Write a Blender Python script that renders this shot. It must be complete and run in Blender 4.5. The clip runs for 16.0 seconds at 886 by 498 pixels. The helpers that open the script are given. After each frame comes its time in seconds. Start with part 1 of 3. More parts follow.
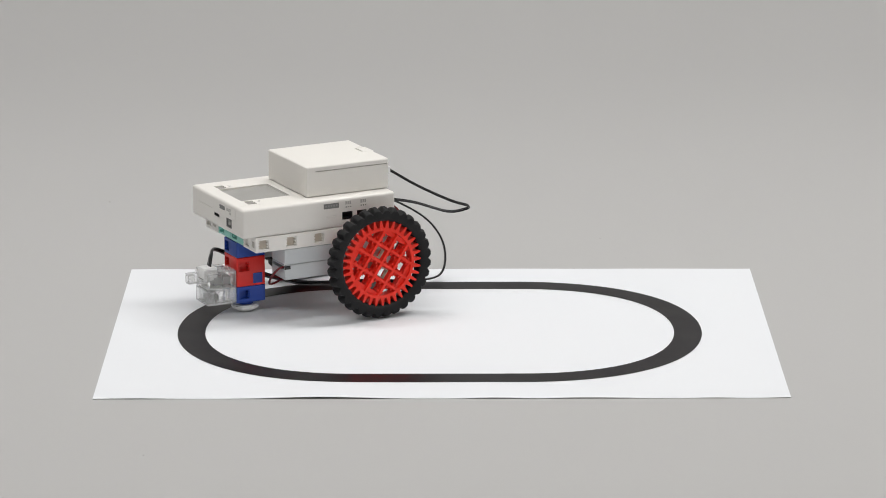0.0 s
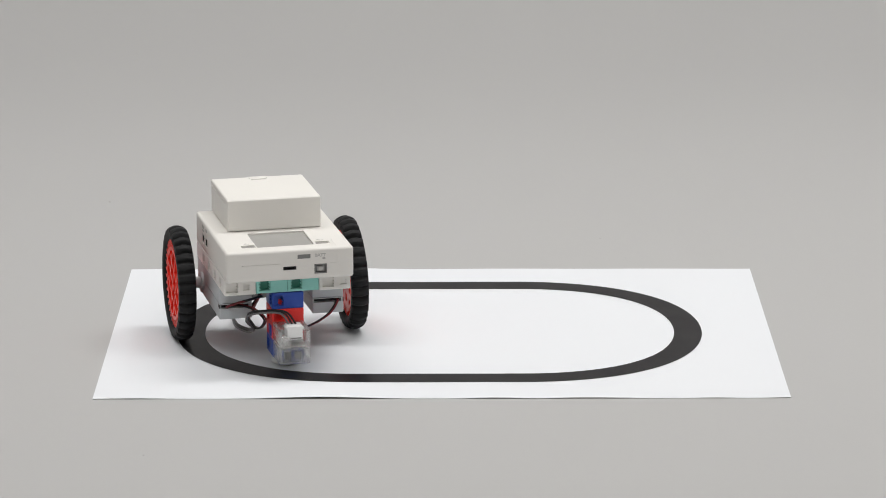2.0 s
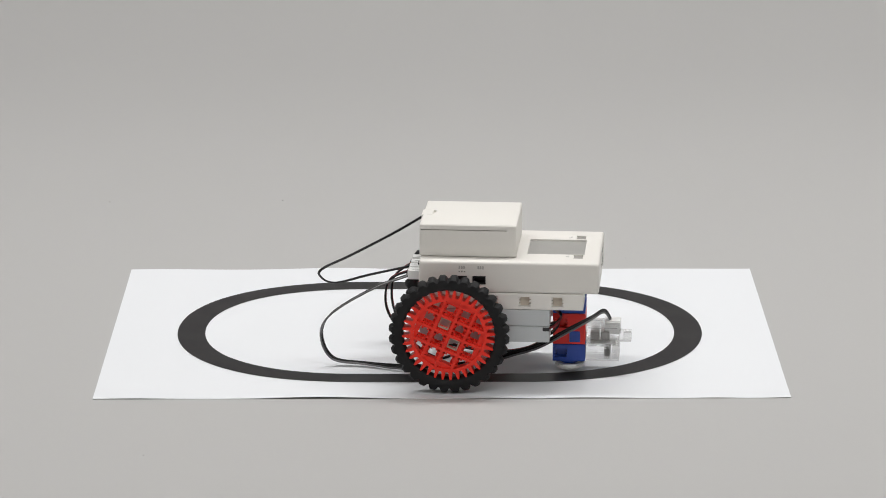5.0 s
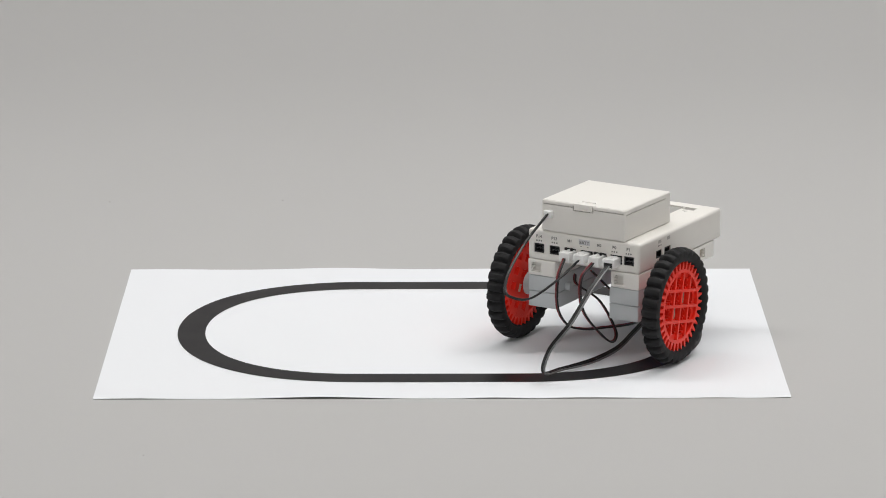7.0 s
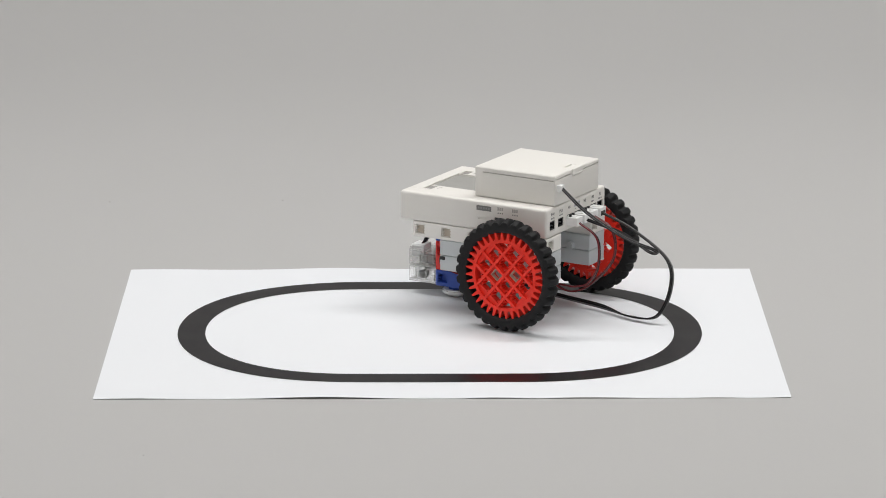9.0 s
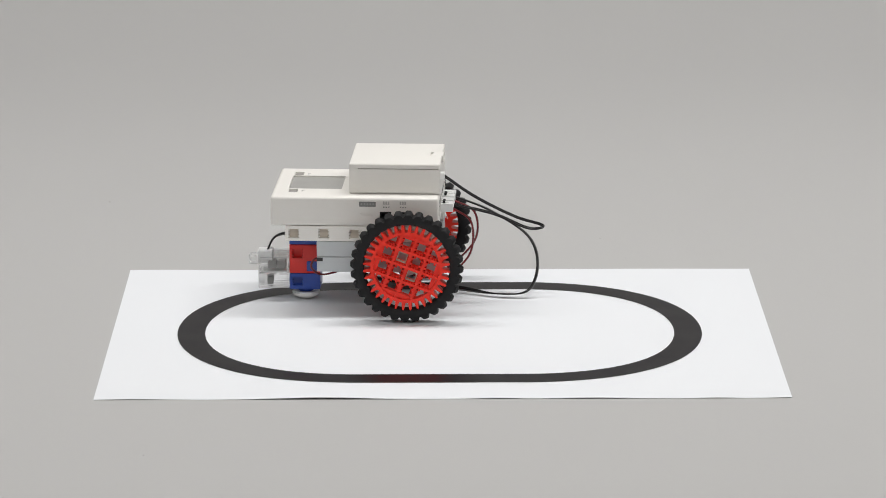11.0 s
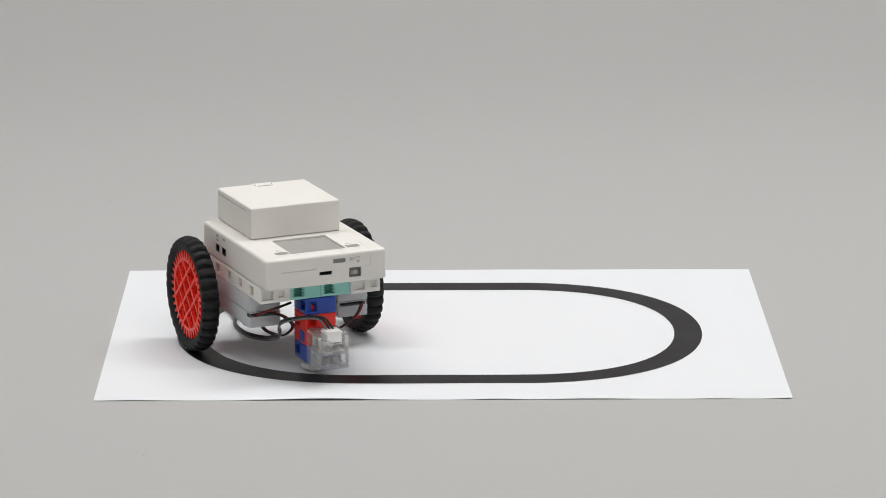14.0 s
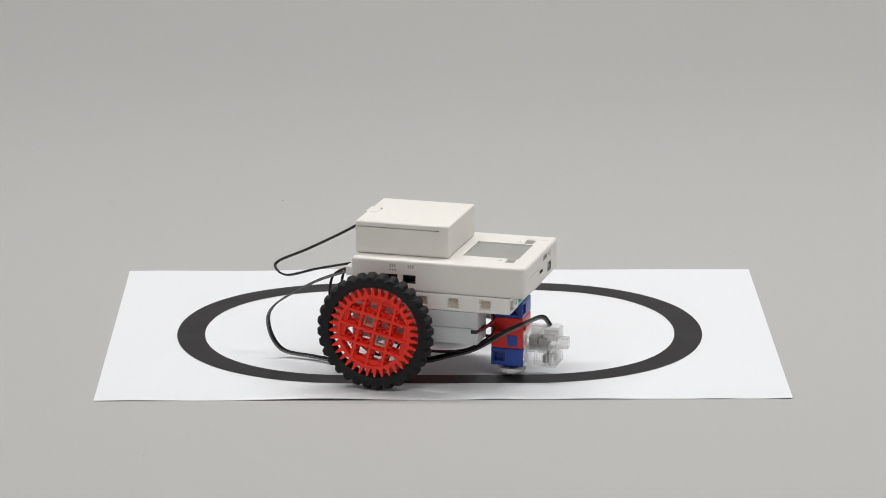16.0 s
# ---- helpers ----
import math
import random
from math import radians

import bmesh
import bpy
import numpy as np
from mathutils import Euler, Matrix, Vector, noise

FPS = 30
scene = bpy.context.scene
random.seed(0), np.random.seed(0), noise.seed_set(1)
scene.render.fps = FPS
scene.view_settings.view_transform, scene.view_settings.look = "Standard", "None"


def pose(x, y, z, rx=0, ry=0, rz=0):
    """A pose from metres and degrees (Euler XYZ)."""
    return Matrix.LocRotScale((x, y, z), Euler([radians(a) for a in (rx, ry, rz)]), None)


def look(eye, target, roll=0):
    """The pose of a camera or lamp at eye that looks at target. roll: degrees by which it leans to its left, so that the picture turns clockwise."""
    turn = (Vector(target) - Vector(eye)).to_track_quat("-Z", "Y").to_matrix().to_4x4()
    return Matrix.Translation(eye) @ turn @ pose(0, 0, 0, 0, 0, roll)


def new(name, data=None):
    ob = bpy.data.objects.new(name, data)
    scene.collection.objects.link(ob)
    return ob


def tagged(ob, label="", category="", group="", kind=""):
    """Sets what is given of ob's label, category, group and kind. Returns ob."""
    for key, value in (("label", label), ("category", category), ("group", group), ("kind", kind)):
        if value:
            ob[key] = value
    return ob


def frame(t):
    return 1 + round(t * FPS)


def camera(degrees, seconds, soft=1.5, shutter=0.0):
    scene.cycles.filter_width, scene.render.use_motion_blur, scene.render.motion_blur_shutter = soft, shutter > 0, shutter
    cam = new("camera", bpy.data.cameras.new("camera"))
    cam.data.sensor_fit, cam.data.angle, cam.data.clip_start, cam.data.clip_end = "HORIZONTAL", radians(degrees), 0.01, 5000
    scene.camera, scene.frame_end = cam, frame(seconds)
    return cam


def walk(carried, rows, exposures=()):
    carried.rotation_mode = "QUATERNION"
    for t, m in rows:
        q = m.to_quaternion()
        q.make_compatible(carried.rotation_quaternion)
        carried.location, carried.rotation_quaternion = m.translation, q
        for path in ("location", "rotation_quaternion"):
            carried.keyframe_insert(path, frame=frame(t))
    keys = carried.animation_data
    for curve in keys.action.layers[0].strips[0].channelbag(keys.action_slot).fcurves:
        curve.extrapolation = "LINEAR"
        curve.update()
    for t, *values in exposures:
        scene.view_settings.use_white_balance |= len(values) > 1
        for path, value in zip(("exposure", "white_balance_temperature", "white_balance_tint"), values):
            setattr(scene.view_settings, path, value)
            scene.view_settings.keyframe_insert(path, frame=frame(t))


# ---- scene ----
cam = camera(13.734, 16.0, soft=0.9, shutter=0.2)
EYE = (-0.0049, -2.2643, 0.6520)
tilt, yaw = radians(14.80), radians(0.153)
AIM = (EYE[0] + math.sin(yaw) * math.cos(tilt), EYE[1] + math.cos(yaw) * math.cos(tilt), EYE[2] - math.sin(tilt))
walk(cam, [(0, look(EYE, AIM, -0.058)), (16, look(EYE, AIM, -0.058))], [(0, 0.0), (16, 0.0)])

# ---- light: a room with a row of long ceiling tubes and an added front fill row ----
world = bpy.data.worlds.new("room_air")
world.use_nodes = True
world.node_tree.nodes["Background"].inputs[0].default_value = (0.9, 0.95, 1.0, 1)
world.node_tree.nodes["Background"].inputs[1].default_value = 0.15
scene.world = world

CEILING_Z = 1.75      # over the table top, which is at zero
# the row at y=-1.45 is unseen fill, added to brighten the camera-facing sides
LIGHTS = [(-0.60, 0.26, 11.7), (0.68, 0.26, 15.6), (-0.60, -1.45, 6.2), (0.68, -1.45, 7.4)]
for lx, ly, watts in LIGHTS:
    lamp = bpy.data.lights.new("ceiling_and_fill_lamp", "AREA")
    lamp.shape, lamp.size, lamp.size_y, lamp.energy, lamp.color = "RECTANGLE", 1.15, 0.22, watts, (1.0, 0.988, 0.974)
    new("ceiling_and_fill_lamp", lamp).matrix_world = pose(lx, ly, CEILING_Z - 0.075)


# ---- materials ----
def material(name, colour, rough=0.5, metal=0.0, grain=900.0, vary=0.05, bump=0.05, second=120.0, coat=0.0, sheen_spec=0.5):
    """Plastic, rubber or paper: two scales of tone and a fine relief."""
    m = bpy.data.materials.new(name)
    m.use_nodes = True
    nt = m.node_tree
    b = nt.nodes["Principled BSDF"]
    co = nt.nodes.new("ShaderNodeTexCoord")
    n1, n2 = nt.nodes.new("ShaderNodeTexNoise"), nt.nodes.new("ShaderNodeTexNoise")
    n1.inputs["Scale"].default_value, n2.inputs["Scale"].default_value = grain, second
    n1.inputs["Detail"].default_value, n2.inputs["Detail"].default_value = 3, 4
    mixer = nt.nodes.new("ShaderNodeMix")
    mixer.data_type = "RGBA"
    ramp = nt.nodes.new("ShaderNodeMath")
    ramp.operation = "ADD"
    half = nt.nodes.new("ShaderNodeMath")
    half.operation, half.inputs[1].default_value = "MULTIPLY", 0.5
    for n in (n1, n2):
        nt.links.new(co.outputs["Object"], n.inputs["Vector"])
    nt.links.new(n1.outputs["Fac"], ramp.inputs[0])
    nt.links.new(n2.outputs["Fac"], ramp.inputs[1])
    nt.links.new(ramp.outputs[0], half.inputs[0])
    nt.links.new(half.outputs[0], mixer.inputs["Factor"])
    mixer.inputs["A"].default_value = (*[c * (1 - vary) for c in colour], 1)
    mixer.inputs["B"].default_value = (*[min(1, c * (1 + vary)) for c in colour], 1)
    nt.links.new(mixer.outputs["Result"], b.inputs["Base Color"])
    rr = nt.nodes.new("ShaderNodeMapRange")
    rr.inputs["To Min"].default_value, rr.inputs["To Max"].default_value = max(0.02, rough - 0.08), min(1, rough + 0.08)
    nt.links.new(n2.outputs["Fac"], rr.inputs["Value"])
    nt.links.new(rr.outputs["Result"], b.inputs["Roughness"])
    bp = nt.nodes.new("ShaderNodeBump")
    bp.inputs["Strength"].default_value, bp.inputs["Distance"].default_value = bump, 0.0004
    nt.links.new(n1.outputs["Fac"], bp.inputs["Height"])
    nt.links.new(bp.outputs["Normal"], b.inputs["Normal"])
    b.inputs["Metallic"].default_value = metal
    b.inputs["Coat Weight"].default_value = coat
    b.inputs["Specular IOR Level"].default_value = sheen_spec
    return m


WHITE = material("ivory_plastic", (0.775, 0.755, 0.718), 0.46, vary=0.03, grain=1400, bump=0.16)
LIDWHITE = material("lid_plastic", (0.785, 0.768, 0.730), 0.44, vary=0.03, grain=1400, bump=0.16)
BLOCKWHITE = material("white_block_plastic", (0.82, 0.80, 0.765), 0.35, vary=0.03)
PLUGWHITE = material("plug_plastic", (0.85, 0.855, 0.85), 0.35, vary=0.03)
GREY = material("grey_plastic", (0.53, 0.555, 0.57), 0.45, vary=0.03)
DARKGREY = material("dark_grey_plastic", (0.24, 0.25, 0.26), 0.5)
TAN = material("tan_plastic", (0.64, 0.57, 0.47), 0.45, vary=0.04)
RED = material("red_plastic", (0.85, 0.031, 0.015), 0.36, vary=0.06, sheen_spec=0.35)
BLOCKRED = material("red_block_plastic", (0.76, 0.030, 0.024), 0.33, vary=0.05, sheen_spec=0.4)
BLUE = material("blue_plastic", (0.016, 0.062, 0.36), 0.34, vary=0.06)
TEAL = material("teal_plastic", (0.30, 0.68, 0.61), 0.4, vary=0.04)
BROWNISH = material("beige_socket_plastic", (0.60, 0.53, 0.45), 0.6)
RUBBER = material("tyre_rubber", (0.009, 0.009, 0.010), 0.66, vary=0.3, bump=0.25, second=300, sheen_spec=0.3)
BLACK = material("black_plastic", (0.015, 0.015, 0.017), 0.45, vary=0.2)
WIREBLACK = material("black_wire_sleeve", (0.007, 0.007, 0.008), 0.36, vary=0.2, sheen_spec=0.4)
WIREGREY = material("grey_wire_sleeve", (0.13, 0.13, 0.132), 0.3, vary=0.15)
WIRERED = material("red_wire_sleeve", (0.16, 0.008, 0.012), 0.4, vary=0.15)
INK = material("grey_printed_ink", (0.20, 0.20, 0.195), 0.6, vary=0.15)
MIDINK = material("mid_grey_printed_ink", (0.31, 0.305, 0.295), 0.6, vary=0.12)
PLAQUE = material("pale_lilac_print", (0.60, 0.595, 0.62), 0.6, vary=0.06)
PALEINK = material("pale_printed_ink", (0.46, 0.45, 0.43), 0.6, vary=0.1)
SCREEN = material("grey_screen_window", (0.34, 0.335, 0.32), 0.32, vary=0.05, grain=2500)
PAPER = material("white_paper", (0.745, 0.763, 0.792), 0.75, grain=2500, vary=0.012, bump=0.06, second=18)
TONER = material("black_toner", (0.0115, 0.0105, 0.012), 0.34, grain=2500, vary=0.15, bump=0.03, second=30, sheen_spec=0.22)
SWEEP = material("grey_backdrop_paper", (0.429, 0.426, 0.422), 0.85, grain=800, vary=0.02, bump=0.03, second=5)
WALLPAINT = material("white_wall_paint", (0.82, 0.81, 0.79), 0.8, grain=200, second=3)
LAMPWHITE = material("lamp_housing", (0.8, 0.8, 0.8), 0.4)
SPECK = material("grey_dust", (0.375, 0.37, 0.36), 0.9)
FOOT = material("white_foot_plastic", (0.83, 0.84, 0.83), 0.3, vary=0.03)


def clear_plastic(name, tone, rough):
    """Thin clear plastic: most light passes straight, the rest shows a milky gloss."""
    m = material(name, tone, rough, vary=0.02)
    nt = m.node_tree
    b = nt.nodes["Principled BSDF"]
    b.inputs["Transmission Weight"].default_value = 0.80
    b.inputs["IOR"].default_value = 1.42
    through_it, mixer = nt.nodes.new("ShaderNodeBsdfTransparent"), nt.nodes.new("ShaderNodeMixShader")
    mixer.inputs[0].default_value = 0.62
    nt.links.new(through_it.outputs[0], mixer.inputs[1])
    nt.links.new(b.outputs[0], mixer.inputs[2])
    nt.links.new(mixer.outputs[0], nt.nodes["Material Output"].inputs["Surface"])
    return m


CLEAR = clear_plastic("clear_plastic", (0.985, 0.99, 0.985), 0.07)


def glow(name, colour, strength):
    m = bpy.data.materials.new(name)
    m.use_nodes = True
    b = m.node_tree.nodes["Principled BSDF"]
    b.inputs["Emission Color"].default_value = (*colour, 1)
    b.inputs["Emission Strength"].default_value = strength
    return m


DIFFUSER = glow("lamp_diffuser", (1.0, 0.985, 0.96), 2.0)


# ---- mesh helpers ----
def part(name, bm, mat, parent=None, label="", smooth=False):
    me = bpy.data.meshes.new(name)
    bmesh.ops.recalc_face_normals(bm, faces=bm.faces)
    if smooth:
        for f in bm.faces:
            f.smooth = True
        for e in bm.edges:
            if len(e.link_faces) == 2 and e.calc_face_angle(0) > radians(38):
                e.smooth = False
    bm.to_mesh(me)
    bm.free()
    me.materials.append(mat)
    ob = new(name, me)
    ob.parent = parent
    return tagged(ob, label)


def add_box(bm, x0, x1, y0, y1, z0, z1, bevel=0.0, segments=2):
    """A box in millimetres, with rounded edges."""
    m = Matrix.LocRotScale(((x0 + x1) / 2000, (y0 + y1) / 2000, (z0 + z1) / 2000), None, ((x1 - x0) / 1000, (y1 - y0) / 1000, (z1 - z0) / 1000))
    r = bmesh.ops.create_cube(bm, size=1, matrix=m)
    if bevel:
        edges = list({e for v in r["verts"] for e in v.link_edges})
        bmesh.ops.bevel(bm, geom=edges, offset=bevel / 1000, segments=segments, affect="EDGES", profile=0.6)
    return bm


def box(*a, **k):
    return add_box(bmesh.new(), *a, **k)


def add_cylinder(bm, centre, axis, r, length, segments=24, r2=None, bevel=0.0):
    turn = {"x": pose(0, 0, 0, 0, 90, 0), "y": pose(0, 0, 0, -90, 0, 0), "z": Matrix()}[axis]
    m = Matrix.Translation([c / 1000 for c in centre]) @ turn
    r_ = bmesh.ops.create_cone(bm, cap_ends=True, segments=segments, radius1=r / 1000, radius2=(r if r2 is None else r2) / 1000, depth=length / 1000, matrix=m)
    if bevel:
        rims = [e for e in {e for v in r_["verts"] for e in v.link_edges} if any(len(f.verts) > 4 for f in e.link_faces)]
        bmesh.ops.bevel(bm, geom=rims, offset=bevel / 1000, segments=2, affect="EDGES")
    return bm


def cylinder(*a, **k):
    return add_cylinder(bmesh.new(), *a, **k)


def holed_box(x0, x1, y0, y1, z0, z1, holes=(), bevel=0.6):
    """A box in millimetres with pockets. holes: (face, u0, u1, v0, v1, depth); face is like '+y'; u runs along x (or y for x faces, x for z faces), v along z (or y)."""
    bm = bmesh.new()
    lo, hi = (x0, y0, z0), (x1, y1, z1)
    cache = {}

    def vert(p):
        k = tuple(round(c, 3) for c in p)
        if k not in cache:
            cache[k] = bm.verts.new([c / 1000 for c in p])
        return cache[k]

    cuts = [set(), set(), set()]
    for f, u0, u1, v0, v1, d in holes:
        a = "xyz".index(f[1])
        ui, vi = [i for i in range(3) if i != a]
        cuts[ui] |= {u0, u1}
        cuts[vi] |= {v0, v1}
    grid = [sorted({lo[i], hi[i]} | {c for c in cuts[i] if lo[i] < c < hi[i]}) for i in range(3)]
    for a in range(3):
        ui, vi = [i for i in range(3) if i != a]
        for sign, at in (("-", lo[a]), ("+", hi[a])):
            mine = [h for h in holes if h[0] == sign + "xyz"[a]]
            for u0, u1 in zip(grid[ui], grid[ui][1:]):
                for v0, v1 in zip(grid[vi], grid[vi][1:]):
                    um, vm = (u0 + u1) / 2, (v0 + v1) / 2
                    if any(h[1] < um < h[2] and h[3] < vm < h[4] for h in mine):
                        continue
                    corners = []
                    for u, v in ((u0, v0), (u1, v0), (u1, v1), (u0, v1)):
                        p = [0, 0, 0]
                        p[a], p[ui], p[vi] = at, u, v
                        corners.append(vert(p))
                    bm.faces.new(corners)
    outer = [e for e in bm.edges if sum(1 for i in range(3) if all(abs(v.co[i] * 1000 - lo[i]) < 1e-3 for v in e.verts) or all(abs(v.co[i] * 1000 - hi[i]) < 1e-3 for v in e.verts)) >= 2]
    for f, u0, u1, v0, v1, d in holes:
        a = "xyz".index(f[1])
        ui, vi = [i for i in range(3) if i != a]
        at, deep = (hi[a], hi[a] - d) if f[0] == "+" else (lo[a], lo[a] + d)
        us = [u for u in grid[ui] if u0 <= u <= u1]
        vs = [v for v in grid[vi] if v0 <= v <= v1]

        def place(u, v, w):
            p = [0, 0, 0]
            p[a], p[ui], p[vi] = w, u, v
            return vert(p)

        ring = [(u, v0) for u in us] + [(u1, v) for v in vs[1:]] + [(u, v1) for u in us[::-1][1:]] + [(u0, v) for v in vs[::-1][1:-1]]
        for (ua, va), (ub, vb) in zip(ring, ring[1:] + ring[:1]):
            bm.faces.new([place(ua, va, at), place(ub, vb, at), place(ub, vb, deep), place(ua, va, deep)])
        bm.faces.new([place(u, v, deep) for u, v in ring])
    bmesh.ops.recalc_face_normals(bm, faces=bm.faces)
    if bevel:
        bmesh.ops.bevel(bm, geom=outer, offset=bevel / 1000, segments=3, affect="EDGES", profile=0.5)
    return bm


def smooth_line(points, per=10):
    p = [Vector(q) / 1000 for q in points]
    p = [2 * p[0] - p[1], *p, 2 * p[-1] - p[-2]]
    out = []
    for a, b, c, d in zip(p, p[1:], p[2:], p[3:]):
        for k in range(per):
            t = k / per
            out.append(0.5 * (2 * b + (c - a) * t + (2 * a - 5 * b + 4 * c - d) * t * t + (3 * b - a - 3 * c + d) * t ** 3))
    return out + [p[-2]]


def tube(points, r, per=10, sides=8, bm=None):
    """A round wire along points in millimetres."""
    bm = bm or bmesh.new()
    line = smooth_line(points, per)
    rings, up = [], Vector((0.3, 0.5, 0.8))
    for i, c in enumerate(line):
        d = (line[min(i + 1, len(line) - 1)] - line[max(i - 1, 0)]).normalized()
        side = d.cross(up).normalized()
        up = side.cross(d).normalized()
        rings.append([bm.verts.new(c + (side * math.cos(a) + up * math.sin(a)) * r / 1000) for a in (2 * math.pi * k / sides for k in range(sides))])
    for a, b in zip(rings, rings[1:]):
        for k in range(sides):
            bm.faces.new((a[k], a[(k + 1) % sides], b[(k + 1) % sides], b[k]))
    bm.faces.new(rings[0]), bm.faces.new(rings[-1][::-1])
    return bm


def shifted(points, dx=0, dy=0, dz=0):
    return [(x + dx, y + dy, z + dz) for x, y, z in points]


# ---- the setting: seamless backdrop, room ----
def backdrop():
    """Grey paper that lies flat and rises in a wide curve behind."""
    bm = bmesh.new()
    profile = [(-2.9, 0.0), (-1.5, 0.0), (-0.5, 0.0), (0.2, 0.0), (SWEEP_START, 0.0)]
    for k in range(1, 25):
        a = radians(82) * k / 24
        profile.append((SWEEP_START + SWEEP_R * math.sin(a), SWEEP_R * (1 - math.cos(a))))
    y, z = profile[-1]
    profile.append((y + 0.05, z + 0.5))
    rows = [[bm.verts.new((x, y, z)) for x in np.linspace(-2.4, 2.4, 9)] for y, z in profile]
    for a, b in zip(rows, rows[1:]):
        for i in range(8):
            bm.faces.new((a[i], a[i + 1], b[i + 1], b[i]))
    ob = part("backdrop", bm, SWEEP, smooth=True)
    return tagged(ob, "seamless grey paper backdrop, flat and then curving upwards", "backdrop", kind="structure")


SWEEP_START, SWEEP_R = 0.74, 0.98
backdrop()


def slab(name, x0, x1, y0, y1, z0, z1, mat, label, category):
    return tagged(part(name, box(x0 * 1000, x1 * 1000, y0 * 1000, y1 * 1000, z0 * 1000, z1 * 1000), mat), label, category, kind="structure")


slab("floor", -2.6, 2.6, -3.1, 2.6, -0.85, -0.75, WALLPAINT, "plain pale floor under the table", "floor")
slab("table_top", -2.5, 2.5, -2.95, 1.0, -0.05, -0.004, WALLPAINT, "plain white table top under the backdrop paper", "table")
# walls and ceiling are out of view, added so their pale paint bounces fill
slab("wall_north", -2.6, 2.6, 2.5, 2.6, -0.75, CEILING_Z, WALLPAINT, "unseen plain white wall added to bounce fill light", "wall")
slab("wall_south", -2.6, 2.6, -3.1, -3.0, -0.75, CEILING_Z, WALLPAINT, "unseen plain white wall added to bounce fill light", "wall")
slab("wall_west", -2.7, -2.6, -3.1, 2.6, -0.75, CEILING_Z, WALLPAINT, "unseen plain white wall added to bounce fill light", "wall")
slab("wall_east", 2.6, 2.7, -3.1, 2.6, -0.75, CEILING_Z, WALLPAINT, "unseen plain white wall added to bounce fill light", "wall")
slab("ceiling", -2.7, 2.7, -3.1, 2.6, CEILING_Z, CEILING_Z + 0.1, WALLPAINT, "unseen plain white ceiling added to bounce fill light", "ceiling")


def ceiling_and_fill_light(x, y):
    e = tagged(new("ceiling_and_fill_light"), "unseen long narrow white ceiling light, switched on, front pair added as fill", "lamp", "ceiling lights")
    e.matrix_world = pose(x, y, CEILING_Z)
    part("housing", box(-600, 600, -135, 135, -50, 0, bevel=6), LAMPWHITE, e)
    part("diffuser", box(-575, 575, -110, 110, -56, -50.5, bevel=2), DIFFUSER, e)


# the two at y=-1.45 are fixtures made up for the front fill
for lx, ly, watts in LIGHTS:
    ceiling_and_fill_light(lx, ly)


# ---- the paper sheet with its printed loop ----
def paper_height(x, y):
    """The sheet's slight waves, strongest along its long edges."""
    edge = max(0.0, (abs(y) - 0.105) / 0.0435)
    bumps = ((-0.186, 0.022, 0.45), (-0.073, 0.036, 1.15), (0.032, 0.016, 0.5), (0.088, 0.026, 0.6), (0.165, 0.013, 0.4), (0.208, 0.014, 0.45)) if y < 0 else ((-0.070, 0.034, 1.1), (0.05, 0.05, 0.35), (-0.19, 0.03, 0.4), (0.15, 0.04, 0.2))
    lift = sum(h * math.exp(-((x - c) / w) ** 2) for c, w, h in bumps)
    return 0.0003 + 0.001 * edge ** 1.5 * lift + 0.00004 * math.sin(x * 60) * math.cos(y * 45)


def sheet():
    bm = bmesh.new()
    xs, ys = np.linspace(-0.21, 0.21, 169), np.linspace(-0.1493, 0.1485, 61)
    for drop in (0, 0.00025):
        rows = [[bm.verts.new((x, y, paper_height(x, y) - drop)) for x in xs] for y in ys]
        for a, b in zip(rows, rows[1:]):
            for i in range(len(xs) - 1):
                q = (a[i], a[i + 1], b[i + 1], b[i])
                bm.faces.new(q if not drop else q[::-1])
        if not drop:
            top = rows
    loop = lambda r: r[0] + [q[-1] for q in r[1:]] + r[-1][::-1][1:] + [q[0] for q in r[::-1][1:-1]]
    a, b = loop(top), loop(rows)
    for i in range(len(a)):
        j = (i + 1) % len(a)
        bm.faces.new((a[i], a[j], b[j], b[i]))
    paper = part("paper_sheet", bm, PAPER, smooth=True)
    tagged(paper, "large white paper sheet with slightly wavy long edges", "paper")
    bm = bmesh.new()
    rings = [[], [], [], []]
    n = 64
    path = [(0.0510, a) for a in np.linspace(-90, 90, n)] + [(x, 90) for x in np.linspace(0.05, -0.05, 24)] + [(-0.0530, a) for a in np.linspace(90, 270, n)] + [(x, 270) for x in np.linspace(-0.05, 0.05, 24)]
    for cx, a in path:
        c, s = math.cos(radians(a)), math.sin(radians(a))
        for ring, r in zip(rings, (0.0978, 0.1037, 0.1096, 0.1155)):
            # the ends are a little fuller than half circles
            full = r + 0.0027 * math.sin(2 * radians(a)) ** 2
            x, y = cx + full * c, full * s - 0.0005
            ring.append(bm.verts.new((x, y, paper_height(x, y) + 0.00022)))
    for p, q in zip(rings, rings[1:]):
        for i in range(len(p)):
            j = (i + 1) % len(p)
            bm.faces.new((p[i], q[i], q[j], p[j]))
    part("track_line", bm, TONER, paper, "black printed oval loop", smooth=True)
    return paper


paper = sheet()


